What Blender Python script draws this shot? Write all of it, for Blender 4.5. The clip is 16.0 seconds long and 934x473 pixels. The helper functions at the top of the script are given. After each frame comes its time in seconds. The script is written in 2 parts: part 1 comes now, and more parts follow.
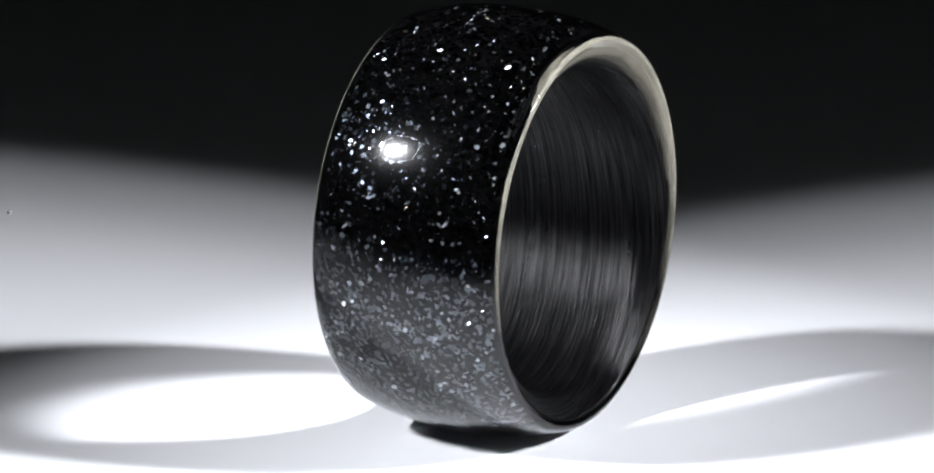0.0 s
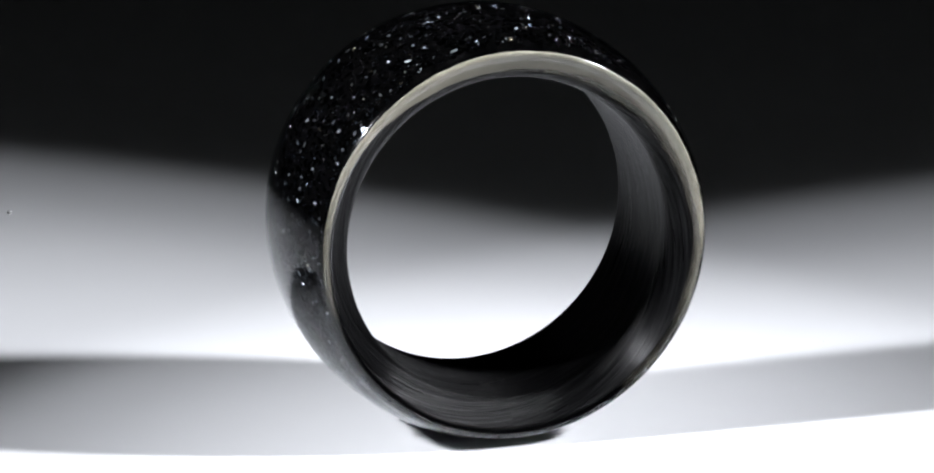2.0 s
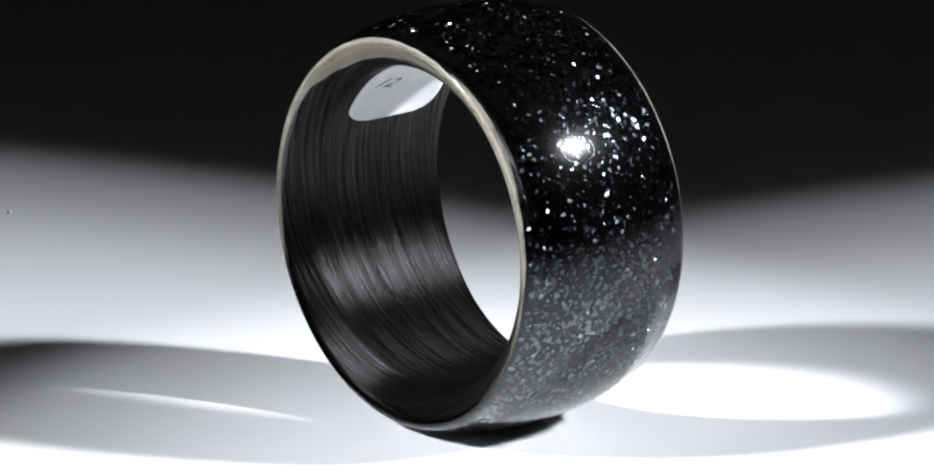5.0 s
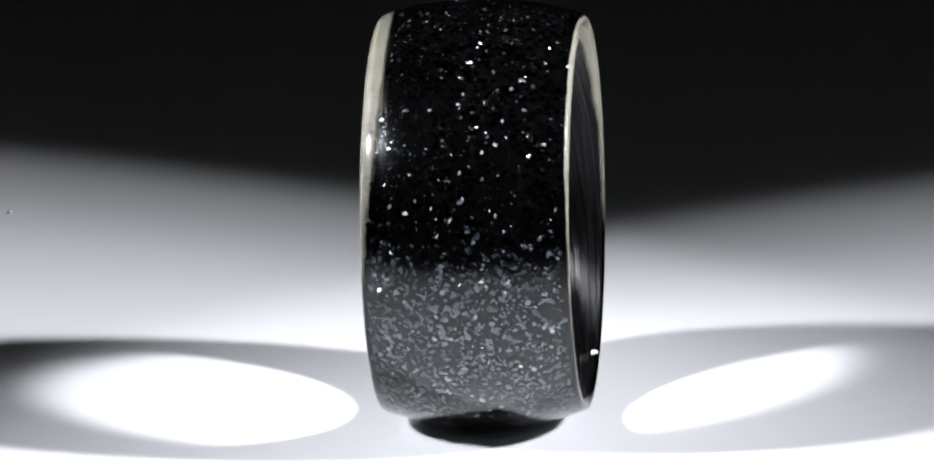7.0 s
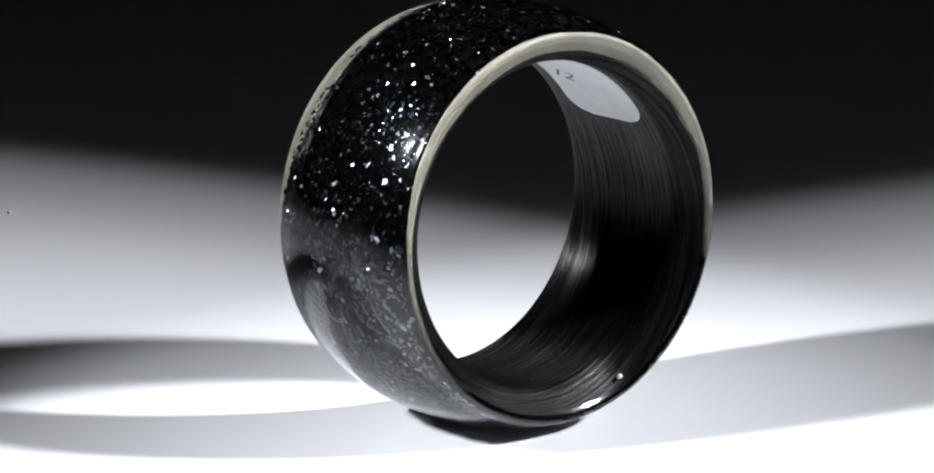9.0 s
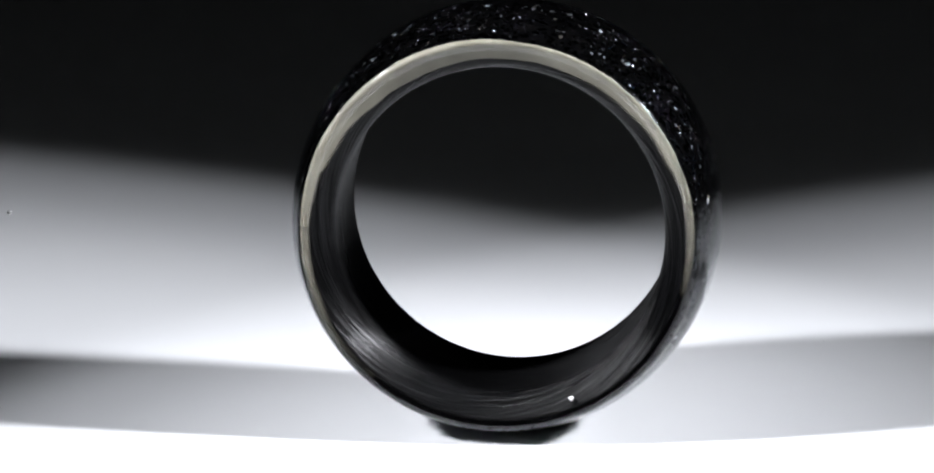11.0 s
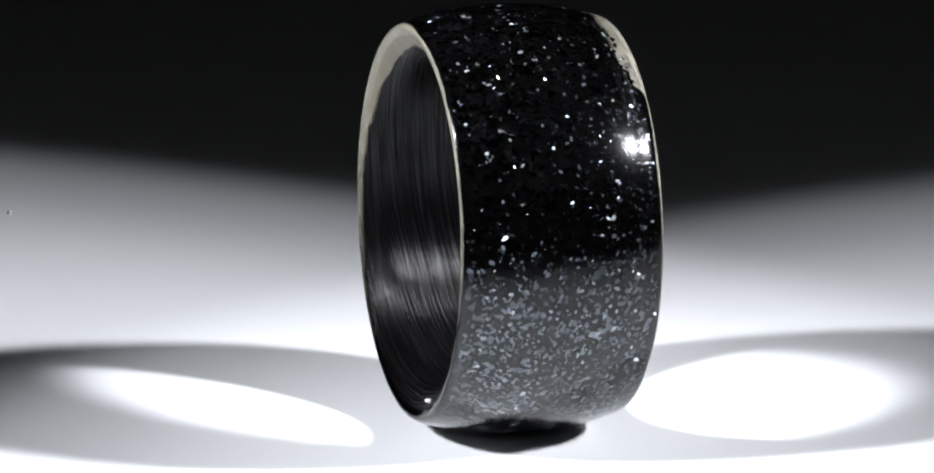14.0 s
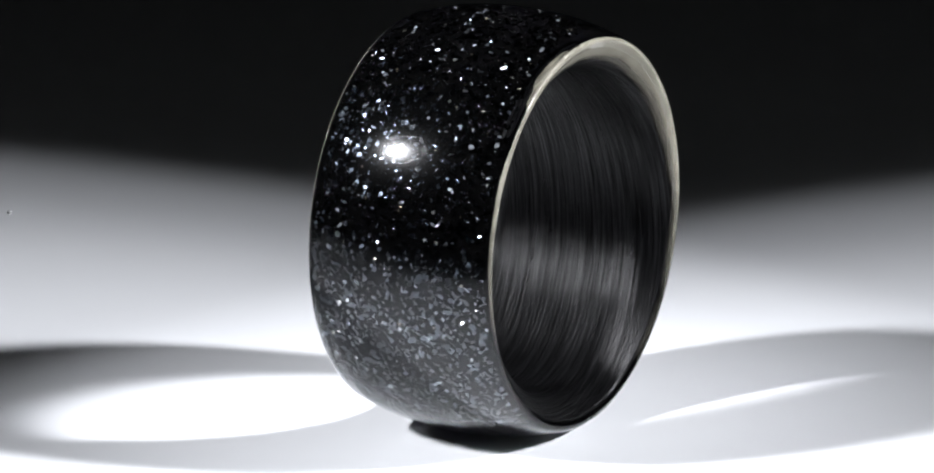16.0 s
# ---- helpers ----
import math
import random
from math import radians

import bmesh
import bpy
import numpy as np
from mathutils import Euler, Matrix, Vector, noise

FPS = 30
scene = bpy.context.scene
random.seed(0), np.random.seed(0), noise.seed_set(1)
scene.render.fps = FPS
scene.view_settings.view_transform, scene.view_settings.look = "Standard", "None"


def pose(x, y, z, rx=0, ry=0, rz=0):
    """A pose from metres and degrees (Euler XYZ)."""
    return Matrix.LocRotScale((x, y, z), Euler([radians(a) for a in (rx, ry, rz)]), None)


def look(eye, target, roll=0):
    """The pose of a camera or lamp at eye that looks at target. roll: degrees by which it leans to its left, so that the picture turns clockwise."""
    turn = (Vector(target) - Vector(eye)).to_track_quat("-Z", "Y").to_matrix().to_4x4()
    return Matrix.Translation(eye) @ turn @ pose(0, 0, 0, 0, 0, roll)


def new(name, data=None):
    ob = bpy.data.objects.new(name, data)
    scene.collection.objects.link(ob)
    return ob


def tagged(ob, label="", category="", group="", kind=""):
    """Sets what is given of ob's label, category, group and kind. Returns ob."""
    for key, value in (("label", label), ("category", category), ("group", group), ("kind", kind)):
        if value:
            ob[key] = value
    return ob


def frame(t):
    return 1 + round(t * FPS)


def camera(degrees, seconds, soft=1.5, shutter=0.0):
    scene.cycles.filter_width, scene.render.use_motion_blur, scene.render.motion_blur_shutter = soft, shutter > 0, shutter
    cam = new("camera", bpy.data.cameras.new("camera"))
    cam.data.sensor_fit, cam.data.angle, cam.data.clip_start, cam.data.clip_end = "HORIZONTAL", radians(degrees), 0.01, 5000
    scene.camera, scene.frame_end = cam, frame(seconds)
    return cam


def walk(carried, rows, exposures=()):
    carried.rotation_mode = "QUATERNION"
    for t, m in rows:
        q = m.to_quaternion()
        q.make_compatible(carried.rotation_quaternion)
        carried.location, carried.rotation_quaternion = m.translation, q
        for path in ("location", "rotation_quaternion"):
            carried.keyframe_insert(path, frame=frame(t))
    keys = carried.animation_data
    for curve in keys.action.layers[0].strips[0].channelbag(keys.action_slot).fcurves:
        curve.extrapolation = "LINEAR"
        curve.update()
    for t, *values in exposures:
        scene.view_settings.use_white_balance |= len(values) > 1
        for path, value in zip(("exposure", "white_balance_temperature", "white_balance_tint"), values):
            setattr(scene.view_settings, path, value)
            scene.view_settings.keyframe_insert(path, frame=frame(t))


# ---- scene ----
MM = 0.001

# camera: stands still, long lens, close to the table
CAM_D, CAM_H, PITCH, YAW, ROLL, FOV = 479.65, 130.97, -13.964, -0.197, -0.313, 6.585
cam = camera(FOV, 16.0, soft=2.0)
STAND = pose(0, -CAM_D * MM, CAM_H * MM, 90 + PITCH, 0, -YAW) @ pose(0, 0, 0, 0, 0, ROLL)
walk(cam, [(0, STAND), (16.0, STAND)], exposures=[(0, 0.0), (16.0, 0.0)])

# the turning of the ring
PSI, OMEGA, TILT, OFF_X, OFF_Y = -62.30, 22.600, 1.42, -0.788, -0.302

# ring profile in millimetres
R_OUT, R_IN = 12.98, 10.0

# world: a dark room
world = bpy.data.worlds.new("dark_room")
scene.world = world
world.use_nodes = True
world.node_tree.nodes["Background"].inputs[0].default_value = (0.9, 0.95, 1.0, 1)
world.node_tree.nodes["Background"].inputs[1].default_value = 0.0005


def spot(name, eye, target, power, degrees, blend, radius):
    data = bpy.data.lights.new(name, "SPOT")
    data.energy, data.spot_size, data.spot_blend, data.shadow_soft_size = power, radians(degrees), blend, radius * MM
    data.color = (0.968, 0.985, 1.05)
    ob = new(name, data)
    ob.matrix_world = look([v * MM for v in eye], [v * MM for v in target])
    return ob


# two small lamps, one on either side of the table: each a soft hot spot inside a wider, sharp-edged beam
LAMP_A, AIM_A = (194.6, -52.1, 160.9), (-50.9, 8.5, 0)
LAMP_B, AIM_B = (-181.3, -77.0, 166.8), (46.0, -2.5, 0)
spot("lamp_a", LAMP_A, AIM_A, 5.75, 24.6, 1.0, 11.0)
spot("lamp_a_beam", LAMP_A, AIM_A, 1.15, 25.3, 0.13, 4.5)
spot("lamp_b", LAMP_B, AIM_B, 5.35, 25.3, 1.0, 11.0)
spot("lamp_b_beam", LAMP_B, AIM_B, 1.05, 25.8, 0.13, 4.5)


# ---- materials ----
def material(name, colour=(0.5, 0.5, 0.5), rough=0.5, metal=0.0, spec=0.5):
    m = bpy.data.materials.new(name)
    m.use_nodes = True
    b = m.node_tree.nodes["Principled BSDF"]
    b.inputs["Base Color"].default_value = (*colour, 1)
    b.inputs["Roughness"].default_value = rough
    b.inputs["Metallic"].default_value = metal
    b.inputs["Specular IOR Level"].default_value = spec
    return m, m.node_tree.nodes, m.node_tree.links, b


def noise_node(n, l, coords, scale, detail=4, stretch=None, rough=0.5):
    t = n.new("ShaderNodeTexNoise")
    t.inputs["Scale"].default_value, t.inputs["Detail"].default_value, t.inputs["Roughness"].default_value = scale, detail, rough
    if stretch:
        mp = n.new("ShaderNodeMapping")
        mp.inputs["Scale"].default_value = stretch
        l.new(coords, mp.inputs[0])
        coords = mp.outputs[0]
    l.new(coords, t.inputs["Vector"])
    return t.outputs[0]


def ramp(n, l, source, stops):
    r = n.new("ShaderNodeValToRGB")
    while len(r.color_ramp.elements) < len(stops):
        r.color_ramp.elements.new(0.5)
    for e, (p, c) in zip(r.color_ramp.elements, stops):
        e.position, e.color = p, (*c, 1) if len(c) == 3 else c
    l.new(source, r.inputs[0])
    return r.outputs[0]


def bump(n, l, b, height, strength, distance, socket="Normal"):
    p = n.new("ShaderNodeBump")
    p.inputs["Strength"].default_value, p.inputs["Distance"].default_value = strength, distance
    l.new(height, p.inputs["Height"])
    l.new(p.outputs[0], b.inputs[socket])


def table_material():
    m, n, l, b = material("white_board", (0.8, 0.8, 0.8), 0.035, 0, 0.4)
    c = n.new("ShaderNodeTexCoord").outputs["Object"]
    l.new(ramp(n, l, noise_node(n, l, c, 60, 5), [(0.3, (0.80, 0.81, 0.82)), (0.7, (0.83, 0.84, 0.85))]), b.inputs["Base Color"])
    return m


def core_material():
    m, n, l, b = material("black_resin", (0.006, 0.006, 0.008), 0.6, 0, 0.0)
    c = n.new("ShaderNodeTexCoord").outputs["Object"]
    l.new(ramp(n, l, noise_node(n, l, c, 900, 5), [(0.4, (0.0008, 0.0008, 0.0009)), (0.62, (0.001, 0.001, 0.001)), (0.8, (0.0018, 0.0016, 0.0016))]), b.inputs["Base Color"])
    return m


def coat_material():
    """Clear resin: refracting, with a polished skin and a faint wider sheen from hairline scratches."""
    m = bpy.data.materials.new("clear_resin")
    m.use_nodes = True
    n, l = m.node_tree.nodes, m.node_tree.links
    n.clear()
    out, mix, glass, sheen = (n.new(k) for k in (
        "ShaderNodeOutputMaterial", "ShaderNodeMixShader", "ShaderNodeBsdfGlass", "ShaderNodeBsdfGlossy"))
    glass.inputs["IOR"].default_value, glass.inputs["Roughness"].default_value = 1.39, 0.012
    glass.inputs["Color"].default_value = (0.97, 0.975, 0.985, 1)
    sheen.inputs["Roughness"].default_value = 0.16
    mix.inputs[0].default_value = 0.006
    c = n.new("ShaderNodeTexCoord").outputs["Object"]
    bump(n, l, glass, noise_node(n, l, c, 220, 2), 0.05, 0.0006)
    l.new(glass.outputs[0], mix.inputs[1])
    l.new(sheen.outputs[0], mix.inputs[2])
    l.new(mix.outputs[0], out.inputs[0])
    return m


def flake_material(name, colours, low, high):
    m, n, l, b = material(name, (0.62, 0.66, 0.68), 0.24, 1.0)
    g = n.new("ShaderNodeNewGeometry").outputs["Random Per Island"]
    l.new(ramp(n, l, g, colours), b.inputs["Base Color"])
    facets(n, l, b, g, low, high)
    return m


def facets(n, l, b, source, low, high):
    """Each flake has its own gloss, drawn by chance."""
    w = n.new("ShaderNodeTexWhiteNoise")
    w.noise_dimensions = "1D"
    l.new(source, w.inputs["W"])
    r = n.new("ShaderNodeMapRange")
    r.inputs[3].default_value, r.inputs[4].default_value = low, high
    l.new(w.outputs["Value"], r.inputs[0])
    l.new(r.outputs[0], b.inputs["Roughness"])


def big_flake_material():
    m, n, l, b = material("silver_chip", (0.62, 0.66, 0.68), 0.24, 1.0)
    g = n.new("ShaderNodeObjectInfo").outputs["Random"]
    l.new(ramp(n, l, g, [(0.0, (0.3, 0.33, 0.34)), (0.6, (0.5, 0.53, 0.54)), (1.0, (0.72, 0.75, 0.77))]), b.inputs["Base Color"])
    facets(n, l, b, g, 0.18, 0.36)
    return m


def cream_material():
    m, n, l, b = material("cream_edge", (0.27, 0.265, 0.235), 0.5, 0, 0.3)
    c = n.new("ShaderNodeTexCoord").outputs["Object"]
    l.new(ramp(n, l, noise_node(n, l, c, 700, 6), [(0.3, (0.112, 0.105, 0.080)), (0.55, (0.136, 0.128, 0.099)), (0.8, (0.153, 0.146, 0.117))]), b.inputs["Base Color"])
    # mixed towards transparent where cover is low, so it fades towards the lower half of the ring
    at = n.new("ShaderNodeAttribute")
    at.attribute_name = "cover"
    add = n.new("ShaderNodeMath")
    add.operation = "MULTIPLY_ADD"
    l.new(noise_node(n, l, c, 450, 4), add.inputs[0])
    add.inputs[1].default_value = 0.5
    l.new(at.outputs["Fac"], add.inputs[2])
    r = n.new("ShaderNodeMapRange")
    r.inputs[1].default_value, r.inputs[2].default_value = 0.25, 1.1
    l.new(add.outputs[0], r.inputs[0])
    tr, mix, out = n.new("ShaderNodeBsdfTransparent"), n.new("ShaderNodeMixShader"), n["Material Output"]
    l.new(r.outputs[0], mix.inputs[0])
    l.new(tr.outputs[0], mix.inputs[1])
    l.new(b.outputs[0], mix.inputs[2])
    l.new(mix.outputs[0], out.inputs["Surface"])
    return m


def carbon_material():
    m, n, l, b = material("carbon_fibre", (0.02, 0.02, 0.022), 0.34, 0, 0.28)
    c = n.new("ShaderNodeTexCoord").outputs["UV"]
    # the fibres run round the bore, wound at a slight angle
    skew = n.new("ShaderNodeMapping")
    skew.inputs["Rotation"].default_value = (0, 0, radians(8))
    l.new(c, skew.inputs[0])
    c = skew.outputs[0]
    fine = noise_node(n, l, c, 1.0, 5, (0.15, 4.4, 1), 0.6)
    broad = noise_node(n, l, c, 1.0, 3, (0.12, 1.1, 1), 0.6)
    l.new(ramp(n, l, fine, [(0.35, (0.001, 0.001, 0.001)), (0.55, (0.002, 0.002, 0.0022)), (0.75, (0.007, 0.007, 0.0075))]), b.inputs["Base Color"])
    l.new(ramp(n, l, broad, [(0.3, (0.26,) * 3), (0.7, (0.36,) * 3)]), b.inputs["Roughness"])
    l.new(ramp(n, l, fine, [(0.36, (0.06,) * 3), (0.70, (0.33,) * 3)]), b.inputs["Specular IOR Level"])
    # grooves run round the bore: the gloss spreads across them
    b.inputs["Anisotropic"].default_value, b.inputs["Anisotropic Rotation"].default_value = 0.9, 0.25
    tangent = n.new("ShaderNodeTangent")
    tangent.direction_type, tangent.uv_map = "UV_MAP", "UVMap"
    l.new(tangent.outputs[0], b.inputs["Tangent"])
    bump(n, l, b, fine, 1.0, 0.00017)
    return m


def paper_material():
    m, n, l, b = material("white_paper", (0.75, 0.75, 0.76), 0.7, 0, 0.2)
    c = n.new("ShaderNodeTexCoord").outputs["Object"]
    l.new(ramp(n, l, noise_node(n, l, c, 900, 4), [(0.3, (0.70, 0.70, 0.71)), (0.7, (0.78, 0.78, 0.79))]), b.inputs["Base Color"])
    return m


TABLE, CORE, COAT, CHIP, CREAM, CARBON, PAPER = (f() for f in (
    table_material, core_material, coat_material, big_flake_material, cream_material, carbon_material, paper_material))
FLAKE = flake_material("grey_flake", [(0.0, (0.02, 0.024, 0.029)), (0.5, (0.055, 0.065, 0.077)), (0.88, (0.125, 0.142, 0.16)), (1.0, (0.24, 0.265, 0.29))], 0.06, 0.11)
SPARK = flake_material("silver_spark", [(0.0, (0.16, 0.18, 0.20)), (0.8, (0.5, 0.53, 0.55)), (0.93, (0.6, 0.53, 0.36)), (1.0, (0.34, 0.45, 0.62))], 0.16, 0.32)
INK = material("pencil_ink", (0.05, 0.05, 0.055), 0.6)[0]
GLOW = bpy.data.materials.new("glowing_lens")
GLOW.use_nodes = True
GLOW.node_tree.nodes["Principled BSDF"].inputs["Emission Color"].default_value = (0.93, 0.97, 1.0, 1)
GLOW.node_tree.nodes["Principled BSDF"].inputs["Emission Strength"].default_value = 10.0
SHELL = material("black_lamp_metal", (0.02, 0.02, 0.022), 0.4, 0.6)[0]
DUST = material("grey_dust", (0.6, 0.6, 0.6), 0.9)[0]
WHITE_CHIP = material("white_speck", (0.8, 0.8, 0.78), 0.4)[0]
CLOTH = material("black_cloth", (0.012, 0.012, 0.013), 0.95, 0, 0.1)[0]


# ---- geometry helpers ----
def part(name, bm, mat, parent=None, label="", smooth=True):
    me = bpy.data.meshes.new(name)
    bm.normal_update()
    bm.to_mesh(me)
    bm.free()
    me.materials.append(mat)
    if smooth:
        me.polygons.foreach_set("use_smooth", [True] * len(me.polygons))
    ob = new(name, me)
    if parent:
        ob.parent = parent
    if label:
        tagged(ob, label)
    return ob


def spin(profile, steps=256, closed=False, uv=False):
    """A surface of revolution about the y axis from (axial, radius) pairs in millimetres; centre at height R_OUT."""
    bm = bmesh.new()
    rows = []
    for k in range(steps):
        a = 2 * math.pi * k / steps - math.pi / 2
        rows.append([bm.verts.new((r * MM * math.cos(a), y * MM, (R_OUT + r * math.sin(a)) * MM)) for y, r in profile])
    lay = bm.loops.layers.uv.new("UVMap") if uv else None
    across = [0.0]
    for p, q in zip(profile, profile[1:]):
        across.append(across[-1] + math.dist(p, q))
    count = len(profile) if closed else len(profile) - 1
    for k in range(steps):
        p, q = rows[k], rows[(k + 1) % steps]
        for j in range(count):
            i2 = (j + 1) % len(profile)
            f = bm.faces.new((p[j], p[i2], q[i2], q[j]))
            if uv:
                for loop, (kk, jj) in zip(f.loops, ((k, j), (k, i2), (k + 1, i2), (k + 1, j))):
                    loop[lay].uv = (kk / steps * 63.0, across[jj])
    bmesh.ops.recalc_face_normals(bm, faces=bm.faces)
    return bm


EDGE_A, EDGE_R = 5.2, 12.28


def curve3(p, c, q, count):
    """Points on a quadratic curve from p over c to q, without p."""
    out = []
    for k in range(1, count + 1):
        u = k / count
        out.append(tuple((1 - u) ** 2 * p[i] + 2 * u * (1 - u) * c[i] + u * u * q[i] for i in (0, 1)))
    return out


# rounded mouth of the bore, bevelled end face, rounded outer edge, low crown
MOUTH = [(4.3, R_IN)] + curve3((4.3, R_IN), (5.02, R_IN), (5.48, 10.75), 10)
FACE = curve3(MOUTH[-1], (5.87, 11.25), (6.15, 11.72), 6)
EDGE = curve3(FACE[-1], (6.30, 12.06), (EDGE_A, EDGE_R), 10)


def crown(a):
    u = min(abs(a) / EDGE_A, 1)
    return R_OUT - (R_OUT - EDGE_R) * (0.75 * u ** 2 + 0.25 * u ** 4)


def outside():
    """From the mouth of one end over the end face and the edge to the middle of the crown."""
    return [MOUTH[-1]] + FACE + EDGE + [(EDGE_A * (1 - k / 22), crown(EDGE_A * (1 - k / 22))) for k in range(1, 23)]


HALF_PROFILE = outside()


def mirrored(pts):
    return pts + [(-a, r) for a, r in reversed(pts[:-1])]


# ---- table ----
def build_table():
    bm = bmesh.new()
    bmesh.ops.create_grid(bm, x_segments=8, y_segments=8, size=1.2)
    bmesh.ops.translate(bm, verts=bm.verts, vec=(0, 0.2, 0))
    tagged(part("table_top", bm, TABLE, None, smooth=False), "smooth satin white table surface fading into darkness", "table", kind="structure")
    bm = bmesh.new()
    bmesh.ops.create_cube(bm, size=1, matrix=Matrix.Translation((0, 0.9, 0.5)) @ Matrix.Diagonal((2.4, 0.01, 1.0, 1)))
    tagged(part("backdrop", bm, CLOTH, None, smooth=False), "plain black cloth backdrop behind the table", "backdrop", kind="structure")


# ---- ring ----
CLEAR = 0.28  # depth of the clear resin over the black band


def build_band(steps=256):
    """The black core: close under the skin at the mouth, deeper under the crown. Behind the cream end, over the upper
    part of the ring, a groove in it lets the back of the cream show through the clear resin."""
    plain = shell(HALF_PROFILE, [-0.03 - (CLEAR - 0.03) * min(max((k - 6) / 8, 0), 1) for k in range(len(HALF_PROFILE))])
    groove = [(0.0, 99.0), (2.9, 99.0), (3.0, 12.6), (4.72, 10.66), (4.80, 10.66), (6.0, 11.74), (6.08, 11.78), (6.12, 99.0), (7.0, 99.0)]

    def cut(a, r):
        for (p, v), (q, w) in zip(groove, groove[1:]):
            if p <= a <= q:
                return min(r, v + (w - v) * (a - p) / (q - p))
        return r

    bm = bmesh.new()
    rows = []
    for k in range(steps):
        deg = 360 * k / steps - 90
        share = between(deg, [(-90, 0.0), (-12, 0.0), (10, 1.0), (135, 1.0), (158, 0.0), (270, 0.0)])
        far = [(-a, r + (cut(a, r) - r) * share) if n > 5 else (-a, r) for n, (a, r) in enumerate(plain)]
        loop = plain[:-1] + far[::-1] + [(-4.3, 10.45), (4.3, 10.45)]
        c, d = math.cos(radians(deg)), math.sin(radians(deg))
        rows.append([bm.verts.new((r * MM * c, a * MM, (R_OUT + r * d) * MM)) for a, r in loop])
    for p, q in zip(rows, rows[1:] + rows[:1]):
        for j in range(len(p)):
            i = (j + 1) % len(p)
            bm.faces.new((p[j], p[i], q[i], q[j]))
    bmesh.ops.recalc_face_normals(bm, faces=bm.faces)
    return bm


def build_ring():
    ring = new("ring")
    tagged(ring, "wide glossy black resin ring with silver glitter on a white table", "ring")
    part("band", build_band(), CORE, ring, "black resin band")
    lip = MOUTH + FACE[:5]
    inner = list(reversed(lip))
    inner = inner + [(4.3 - 0.43 * k, R_IN) for k in range(1, 20)] + [(-a, r) for a, r in lip]
    part("liner", spin(inner + [(-5.85, 11.5), (-4.3, 10.5), (4.3, 10.5), (5.85, 11.5)], closed=True, uv=True), CARBON, ring, "dark brushed carbon-fibre lining")
    coat = part("clear_coat", spin(mirrored(shell(HALF_PROFILE[4:], 0.09))), COAT, ring, "glossy clear resin coating")
    coat.visible_shadow = False
    return ring


def shell(pts, d):
    """The profile moved out by d millimetres, one for all points or one for each."""
    out = []
    for k in range(len(pts)):
        p, q = pts[max(k - 1, 0)], pts[min(k + 1, len(pts) - 1)]
        t = Vector((q[0] - p[0], q[1] - p[1])).normalized()
        lift = d[k] if isinstance(d, list) else d
        out.append((pts[k][0] + t.y * lift, pts[k][1] - t.x * lift))
    return out


def ragged(theta, seed, scale=1.0):
    v = Vector((math.cos(theta) * 10, math.sin(theta) * 10, seed * 7.3))
    return scale * (noise.noise(v * 0.35) * 0.6 + noise.noise(v * 1.3) * 0.3 + noise.noise(v * 4.0) * 0.22 + noise.noise(v * 11.0) * 0.18 + noise.noise(v * 27.0) * 0.12)


def between(x, stops):
    for (p, v), (q, w) in zip(stops, stops[1:]):
        if x <= q:
            u = max(x - p, 0) / (q - p)
            return v + (w - v) * u * u * (3 - 2 * u)
    return stops[-1][1]


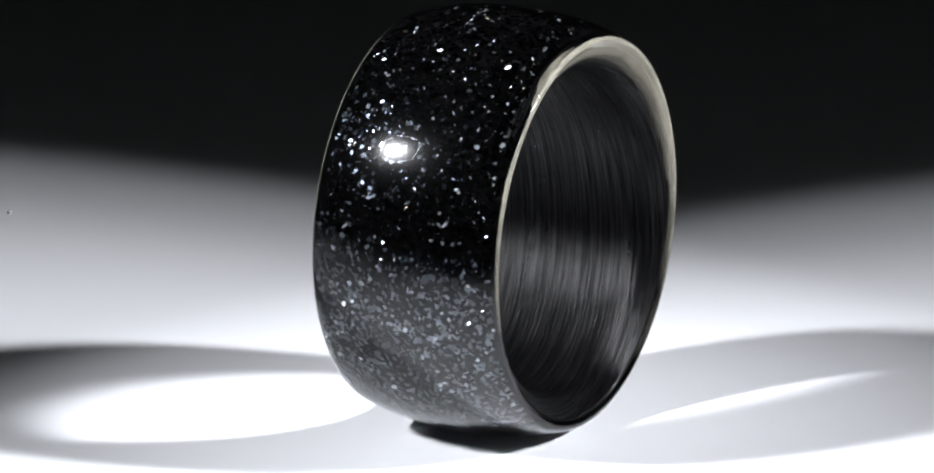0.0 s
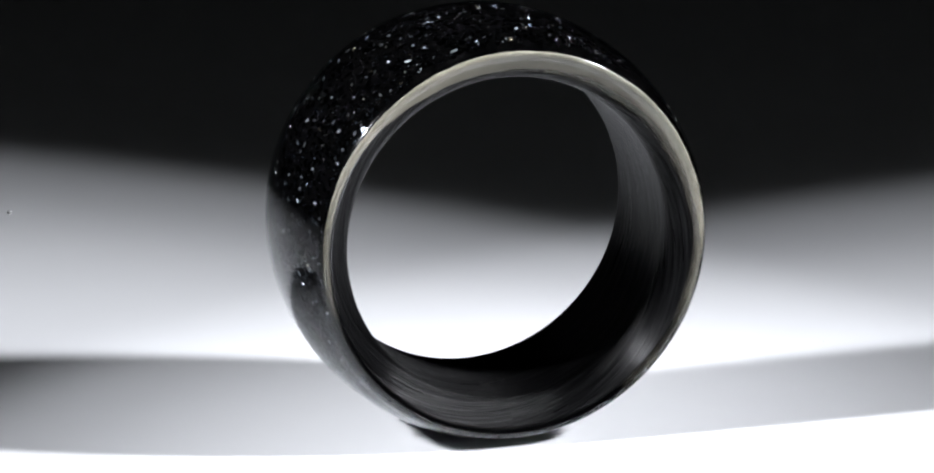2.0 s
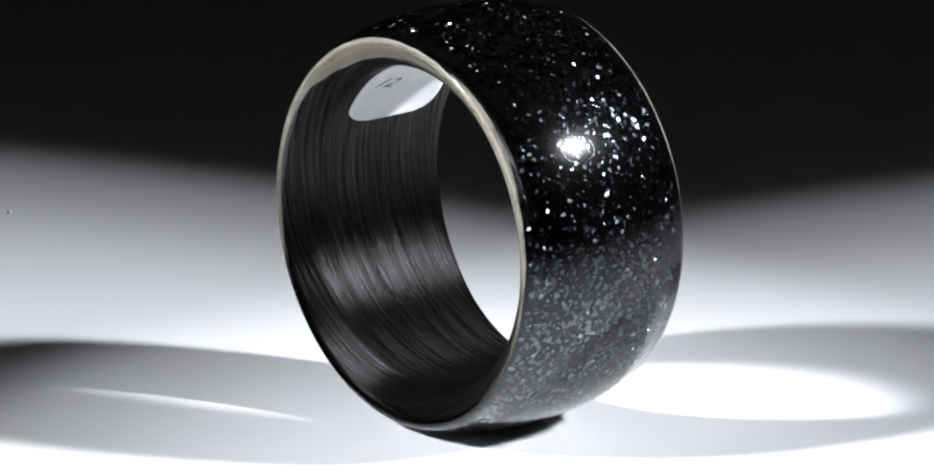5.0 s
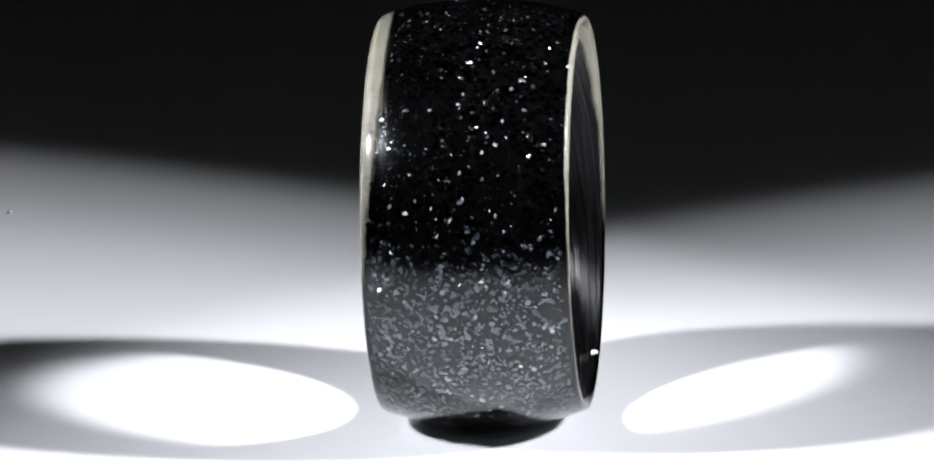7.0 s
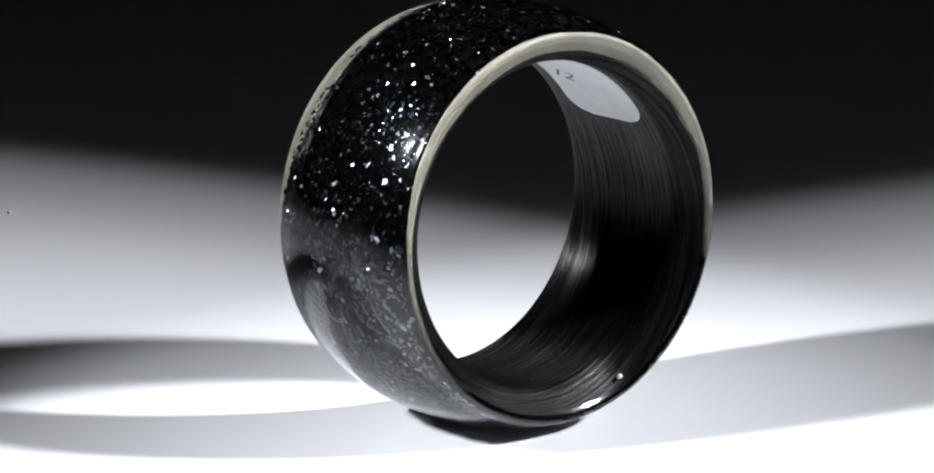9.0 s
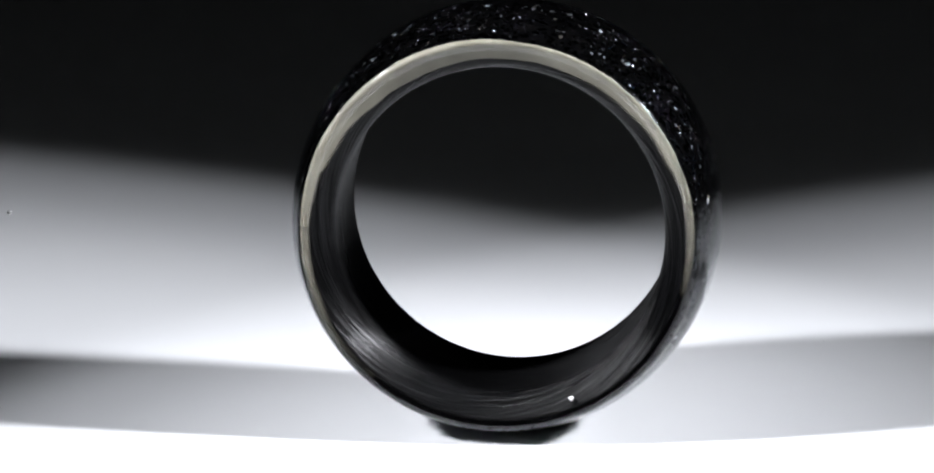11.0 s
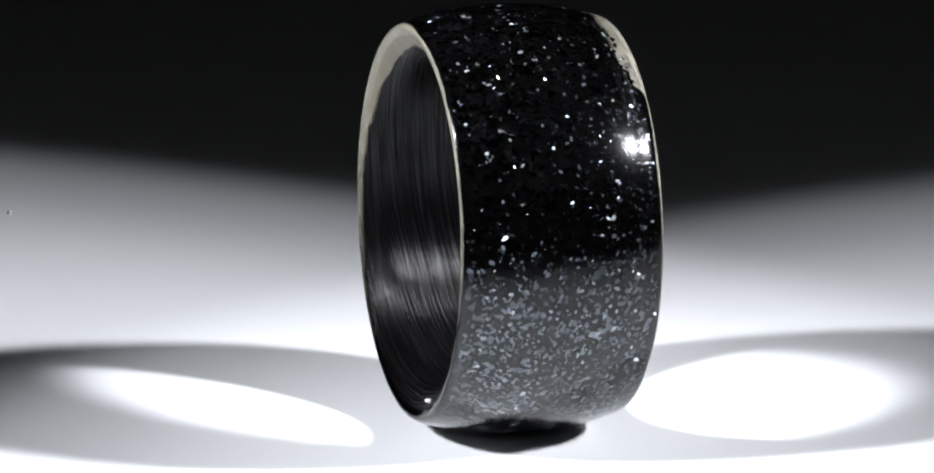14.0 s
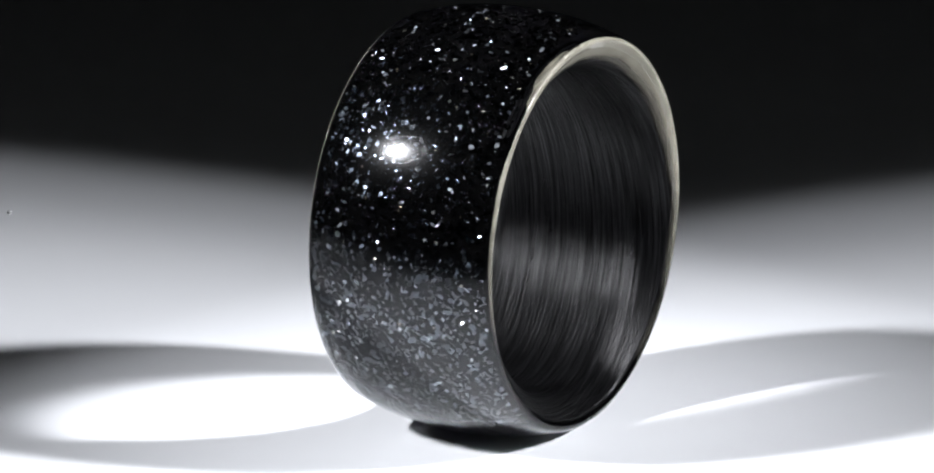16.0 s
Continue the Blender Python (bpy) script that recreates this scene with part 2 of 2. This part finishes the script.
def build_cream(ring, side, laps, cover_by, inset, soft, walls, seed):
    """The cream layer cast into an end of the ring, under the clear resin. By angle (degrees, 0 at +x, 90 on top), in
    millimetres across from the mouth of the bore: inset, where it begins; laps, where it ends;
    walls, how far down its sloping back goes in the clear resin, as a share;
    cover_by, how dense it is; soft, over what share of its width it thins out towards the bore."""
    line = list(MOUTH) + HALF_PROFILE[1:]
    at = [0.0]
    for p, q in zip(line, line[1:]):
        at.append(at[-1] + math.dist(p, q))
    joint = at[len(MOUTH) - 1]
    skin = shell(line, 0.02)

    def along(s):
        s += joint
        for k in range(len(line) - 1):
            if at[k + 1] >= s:
                u = (s - at[k]) / (at[k + 1] - at[k])
                return [skin[k][i] * (1 - u) + skin[k + 1][i] * u for i in (0, 1)]
        return skin[-1]

    covers = []
    bm = bmesh.new()
    steps, cols, rows = 900, 18, []
    start, end = cover_by[0][0], cover_by[-1][0]
    for k in range(steps + 1):
        deg = start + (end - start) * k / steps
        a = radians(deg)
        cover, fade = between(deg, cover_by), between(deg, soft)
        outer_s = between(deg, laps) + ragged(a, seed + 3, 0.10)
        inner_s = between(deg, inset) + ragged(a, seed, 0.16)
        inner_s = min(max(inner_s, -1.4), outer_s)
        row = []
        for j in range(cols + 1):
            u = j / cols
            y, r = along(inner_s + (outer_s - inner_s) * u)
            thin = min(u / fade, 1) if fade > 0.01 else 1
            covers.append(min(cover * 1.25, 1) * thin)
            row.append(bm.verts.new((r * MM * math.cos(a), side * y * MM, (R_OUT + r * math.sin(a)) * MM)))
        # the back of the layer slopes down into the clear resin
        depth = min(max(between(deg, walls) + (ragged(a, seed + 5, 0.22) if between(deg, walls) > 0.1 else 0.0), 0.02), 1.0)
        for j in (1, 2, 3):
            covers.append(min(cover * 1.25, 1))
            w, v = y + (4.78 - y) * depth * j / 3, r + (10.76 - r) * depth * j / 3
            row.append(bm.verts.new((v * MM * math.cos(a), side * w * MM, (R_OUT + v * math.sin(a)) * MM)))
        rows.append(row)
    for p, q in zip(rows, rows[1:]):
        for j in range(len(p) - 1):
            bm.faces.new((p[j], p[j + 1], q[j + 1], q[j]))
    bmesh.ops.recalc_face_normals(bm, faces=bm.faces)
    strip = part("edge_strip", bm, CREAM, ring, "cream strip along the upper edge")
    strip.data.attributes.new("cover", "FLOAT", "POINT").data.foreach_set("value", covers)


OUTER = list(reversed(HALF_PROFILE[6:]))
OUTER_AT = [0.0]
for p, q in zip(OUTER, OUTER[1:]):
    OUTER_AT.append(OUTER_AT[-1] + math.dist(p, q))
REACH = OUTER_AT[-1]


def surface_pose(theta, s, lift):
    """A pose on the outside, s millimetres across from the middle of the crown; z outwards, in metres."""
    d = min(abs(s), REACH - 1e-4)
    k = max(i for i in range(len(OUTER) - 1) if OUTER_AT[i] <= d)
    u = (d - OUTER_AT[k]) / (OUTER_AT[k + 1] - OUTER_AT[k])
    (a0, r0), (a1, r1) = OUTER[k], OUTER[k + 1]
    t = Vector((a1 - a0, r1 - r0)).normalized()
    side = 1 if s >= 0 else -1
    a, r = a0 + (a1 - a0) * u - t.y * lift, r0 + (r1 - r0) * u + t.x * lift
    out = Vector((t.x * math.cos(theta), -t.y * side, t.x * math.sin(theta)))
    p = Vector((r * math.cos(theta), a * side, R_OUT + r * math.sin(theta))) * MM
    return Matrix.Translation(p) @ out.to_track_quat("Z", "Y").to_matrix().to_4x4()


def clean(th):
    """How wide a strip beside the cream end holds no glitter, in millimetres."""
    deg = (math.degrees(th) + 90) % 360 - 90
    return between(deg, [(-90, 0.0), (10, 0.0), (30, 0.7), (50, 1.1), (70, 1.05), (95, 0.7), (120, 0.5), (135, 0.1), (160, 0.0), (270, 0.0)]) + ragged(th, 9, 0.2)


def build_flakes(ring):
    rnd = random.Random(11)
    def scatter(name, count, least, more, power, tilt, shallow, deep, mat, label):
        verts, faces = [], []
        for _ in range(count):
            th, a = rnd.uniform(0, 2 * math.pi), rnd.uniform(-REACH + 0.45, REACH - 0.45)
            size = least + more * rnd.random() ** power
            # none over the cream back
            if a < -REACH + 0.45 + clean(th):
                continue
            m = surface_pose(th, a, -rnd.uniform(shallow, deep)) @ pose(0, 0, 0, rnd.gauss(0, tilt), rnd.gauss(0, tilt), rnd.uniform(0, 360))
            sides = rnd.choice((4, 5, 6))
            base = len(verts)
            long = rnd.uniform(0.45, 1.0)
            for k in range(sides):
                q = 2 * math.pi * (k + rnd.uniform(-0.3, 0.3)) / sides
                s = size * rnd.uniform(0.7, 1.1) * MM
                verts.append(m @ Vector((s * math.cos(q), long * s * math.sin(q), 0)))
            faces.append(tuple(range(base, base + sides)))
        me = bpy.data.meshes.new(name)
        me.from_pydata(verts, [], faces)
        me.materials.append(mat)
        ob = new(name, me)
        ob.parent = ring
        tagged(ob, label, kind="stuff")

    # dull flakes that settled flat, and fine sparks at all angles
    scatter("glitter", 15500, 0.04, 0.22, 2.2, 4.5, 0.13, CLEAR - 0.03, FLAKE, "fine grey flakes lying flat in the resin")
    scatter("sparkle", 1500, 0.045, 0.13, 2.2, 34, 0.0, 0.13, SPARK, "fine silver sparks in the resin")
    # larger flakes, one by one
    shapes = []
    for k in range(10):
        bm = bmesh.new()
        sides = rnd.choice((5, 6, 7))
        ring_pts = []
        for j in range(sides):
            q = 2 * math.pi * (j + rnd.uniform(-0.25, 0.25)) / sides
            s = rnd.uniform(0.65, 1.05) * MM
            ring_pts.append((s * math.cos(q), s * math.sin(q) * 0.75))
        low = [bm.verts.new((x, y, -0.00004)) for x, y in ring_pts]
        top = [bm.verts.new((x * 0.93, y * 0.93, 0.00004)) for x, y in ring_pts]
        bm.faces.new(top)
        for j in range(sides):
            bm.faces.new((low[j], low[(j + 1) % sides], top[(j + 1) % sides], top[j]))
        me = bpy.data.meshes.new("flake")
        bm.to_mesh(me)
        bm.free()
        me.materials.append(CHIP)
        shapes.append(me)
    for k in range(300):
        th, a = rnd.uniform(0, 2 * math.pi), rnd.uniform(-5.5, 5.5)
        a = max(a, -5.5 + clean(th))
        ob = new("flake", rnd.choice(shapes))
        ob.parent = ring
        size = 0.12 + 0.17 * rnd.random() ** 2
        ob.matrix_basis = surface_pose(th, a, -rnd.uniform(0.06, 0.14)) @ pose(0, 0, 0, rnd.gauss(0, 30), rnd.gauss(0, 30), rnd.uniform(0, 360)) @ Matrix.Diagonal((size, size * rnd.uniform(0.6, 1.1), 0.12, 1))


def on_bore(deg, a, r):
    """A point inside the bore in metres."""
    return Vector((r * math.cos(radians(deg)), a, R_OUT + r * math.sin(radians(deg)))) * MM


def build_sticker(ring):
    """A paper size sticker with rounded corners, bent along the bore."""
    bm = bmesh.new()
    d0, d1, a0, a1, corner = 100.0, 152.3, -3.3, 3.7, 1.5
    per = math.pi * R_IN / 180
    rows = []
    n, k2 = 40, 24
    for i in range(n + 1):
        u = i / n
        length = (d1 - d0) * per
        x = u * length
        edge = min(x, length - x)
        cut = corner - math.sqrt(max(corner ** 2 - (corner - edge) ** 2, 0)) if edge < corner else 0.0
        row = []
        for j in range(k2 + 1):
            a = (a0 + cut * 1.3) + (a1 - cut - a0 - cut * 1.3) * j / k2
            row.append((d0 + x / per, a))
        rows.append(row)
    top = [[bm.verts.new(on_bore(d, a, R_IN - 0.07)) for d, a in row] for row in rows]
    low = [[bm.verts.new(on_bore(d, a, R_IN - 0.004)) for d, a in row] for row in rows]
    for i in range(n):
        for j in range(k2):
            bm.faces.new((top[i][j], top[i + 1][j], top[i + 1][j + 1], top[i][j + 1]))
    for i in range(n):
        for j in (0, k2):
            bm.faces.new((top[i][j], top[i + 1][j], low[i + 1][j], low[i][j]))
    bmesh.ops.recalc_face_normals(bm, faces=bm.faces)
    sticker = part("sticker", bm, PAPER, ring, "white paper size sticker")
    # the size written on it
    data = bpy.data.curves.new("writing", "FONT")
    data.body, data.size, data.shear, data.offset = "12", 1.9, 0.25, 0.004
    ob = bpy.data.objects.new("writing", data)
    scene.collection.objects.link(ob)
    me = bpy.data.meshes.new_from_object(ob.evaluated_get(bpy.context.evaluated_depsgraph_get()))
    bpy.data.objects.remove(ob)
    for v in me.vertices:
        x, y = v.co.x * 0.94 + v.co.y * 0.34, v.co.y * 0.94 - v.co.x * 0.34
        v.co = on_bore(132.5 - y / per * 0.75, -2.7 + x, R_IN - 0.085)
    me.materials.append(INK)
    text = new("writing", me)
    text.parent = sticker


def build_speck(ring):
    bm = bmesh.new()
    bmesh.ops.create_icosphere(bm, subdivisions=2, radius=1)
    for v in bm.verts:
        v.co *= 0.8 + 0.5 * noise.noise(v.co * 1.7)
    a = radians(-114)
    m = Matrix.Translation(Vector((10.95 * math.cos(a), 6.0, R_OUT + 10.95 * math.sin(a))) * MM) @ pose(0, 0, 0, 20, 40, 10) @ Matrix.Diagonal((0.00020, 0.00026, 0.00016, 1))
    bmesh.ops.transform(bm, matrix=m, verts=bm.verts)
    part("speck", bm, WHITE_CHIP, ring, "tiny white speck")


def build_dust():
    rnd = random.Random(5)
    for x, y, s in ((-32.8, 54.3, 0.20), (-11.7, 18.6, 0.07), (20.9, 19.0, 0.07)):
        bm = bmesh.new()
        bmesh.ops.create_icosphere(bm, subdivisions=2, radius=s * MM)
        for v in bm.verts:
            v.co *= 0.8 + 0.6 * noise.noise(v.co * 4000 + Vector((x, y, 0)))
            v.co.z = (v.co.z + s * MM * 0.5) * 0.5
            v.co.y *= 2.2 if s > 0.15 else 1.0
        ob = part("dust_grain", bm, DUST)
        ob.location = (x * MM, y * MM, 0)
        tagged(ob, "tiny grey dust grain lying on the white table", "dust", group="dust on the table")


def build_lamp(eye, target, aside):
    """A small desk lamp beside the table's middle: round base, thin pole, head with a glowing rim round its bulb."""
    lamp = new("desk_lamp")
    tagged(lamp, "small black desk lamp with a bright round lens", "lamp", group="lamps beside the ring")
    lamp.location = (eye[0] * MM, eye[1] * MM, 0)
    aim = look([v * MM for v in eye], [v * MM for v in target])
    place = Matrix.Translation((-eye[0] * MM, -eye[1] * MM, 0)) @ Matrix.Translation((aside * MM, 0, 0)) @ aim

    def turned(profile, steps=48):
        """Spun about the beam; depth counted backwards from the bulb."""
        bm = bmesh.new()
        rows = [[bm.verts.new((r * MM * math.cos(2 * math.pi * k / steps), r * MM * math.sin(2 * math.pi * k / steps), z * MM)) for r, z in profile] for k in range(steps)]
        for k in range(steps):
            p, q = rows[k], rows[(k + 1) % steps]
            for j in range(len(profile)):
                i = (j + 1) % len(profile)
                bm.faces.new((p[j], p[i], q[i], q[j]))
        bmesh.ops.recalc_face_normals(bm, faces=bm.faces)
        return bm

    head = turned([(42, 14), (42, 90), (30, 112), (8, 118), (0.5, 118), (0.5, 114), (28, 106), (39.5, 88), (39.5, 14)])
    bmesh.ops.transform(head, matrix=place, verts=head.verts)
    shade = part("lamp_head", head, SHELL, lamp)
    rim = turned([(34.4, 92), (37.4, 92), (37.4, 94), (34.4, 94)])
    bmesh.ops.transform(rim, matrix=place, verts=rim.verts)
    part("lens_rim", rim, GLOW, shade, "bright white glowing rim")
    back = place @ Vector((0, 0, 0.100))
    bm = bmesh.new()
    bmesh.ops.create_cone(bm, cap_ends=True, segments=24, radius1=0.004, radius2=0.004, depth=back.z - 0.008, matrix=Matrix.Translation((back.x, back.y, back.z / 2 + 0.004)))
    part("pole", bm, SHELL, lamp)
    bm = bmesh.new()
    bmesh.ops.create_cone(bm, cap_ends=True, segments=48, radius1=0.045, radius2=0.040, depth=0.010, matrix=Matrix.Translation((back.x, back.y, 0.005)))
    part("base", bm, SHELL, lamp)


build_table()
ring = build_ring()
build_cream(ring, -1,
            [(-60, 1.3), (15, 1.4), (60, 1.42), (120, 1.42), (160, 1.45), (200, 1.4)],
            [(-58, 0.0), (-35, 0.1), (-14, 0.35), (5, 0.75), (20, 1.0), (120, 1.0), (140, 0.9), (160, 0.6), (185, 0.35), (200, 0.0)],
            [(-58, 0.9), (0, 0.7), (10, 0.4), (24, 0.05), (38, -0.2), (60, -0.35), (80, -0.3), (90, -0.25), (105, -0.08), (119, 0.0), (130, 0.35), (140, 0.8), (150, 0.95), (170, 1.0), (200, 1.1)],
            [(-58, 0.8), (30, 0.8), (60, 0.55), (85, 0.3), (100, 0.05), (200, 0.2)],
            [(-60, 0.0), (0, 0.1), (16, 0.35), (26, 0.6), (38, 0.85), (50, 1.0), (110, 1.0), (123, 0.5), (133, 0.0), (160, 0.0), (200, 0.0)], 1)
build_cream(ring, 1,
            [(-60, 1.3), (10, 1.4), (30, 1.6), (75, 1.6), (100, 1.42), (160, 1.4), (200, 1.35)],
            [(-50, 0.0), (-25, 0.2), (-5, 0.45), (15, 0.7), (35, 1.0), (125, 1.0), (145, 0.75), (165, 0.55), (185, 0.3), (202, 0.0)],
            [(-50, 1.0), (0, 0.8), (15, 0.6), (30, 0.2), (47, -0.12), (66, -0.12), (90, -0.05), (115, 0.0), (134, 0.1), (150, 0.4), (170, 0.75), (202, 1.0)],
            [(-50, 0.6), (25, 0.3), (50, 0.03), (105, 0.03), (130, 0.35), (202, 0.6)],
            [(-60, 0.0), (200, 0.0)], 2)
build_flakes(ring)
build_sticker(ring)
build_speck(ring)
build_dust()
build_lamp(LAMP_A, AIM_A, 8)
build_lamp(LAMP_B, AIM_B, 26)


def motions():
    rows = []
    for k in range(33):
        t = k * 0.5
        turn = pose(0, 0, 0, 0, 0, -(PSI + OMEGA * t))
        rows.append((t, turn @ pose(OFF_X * MM, OFF_Y * MM, 0, TILT, 0, 0)))
    walk(ring, rows)


motions()
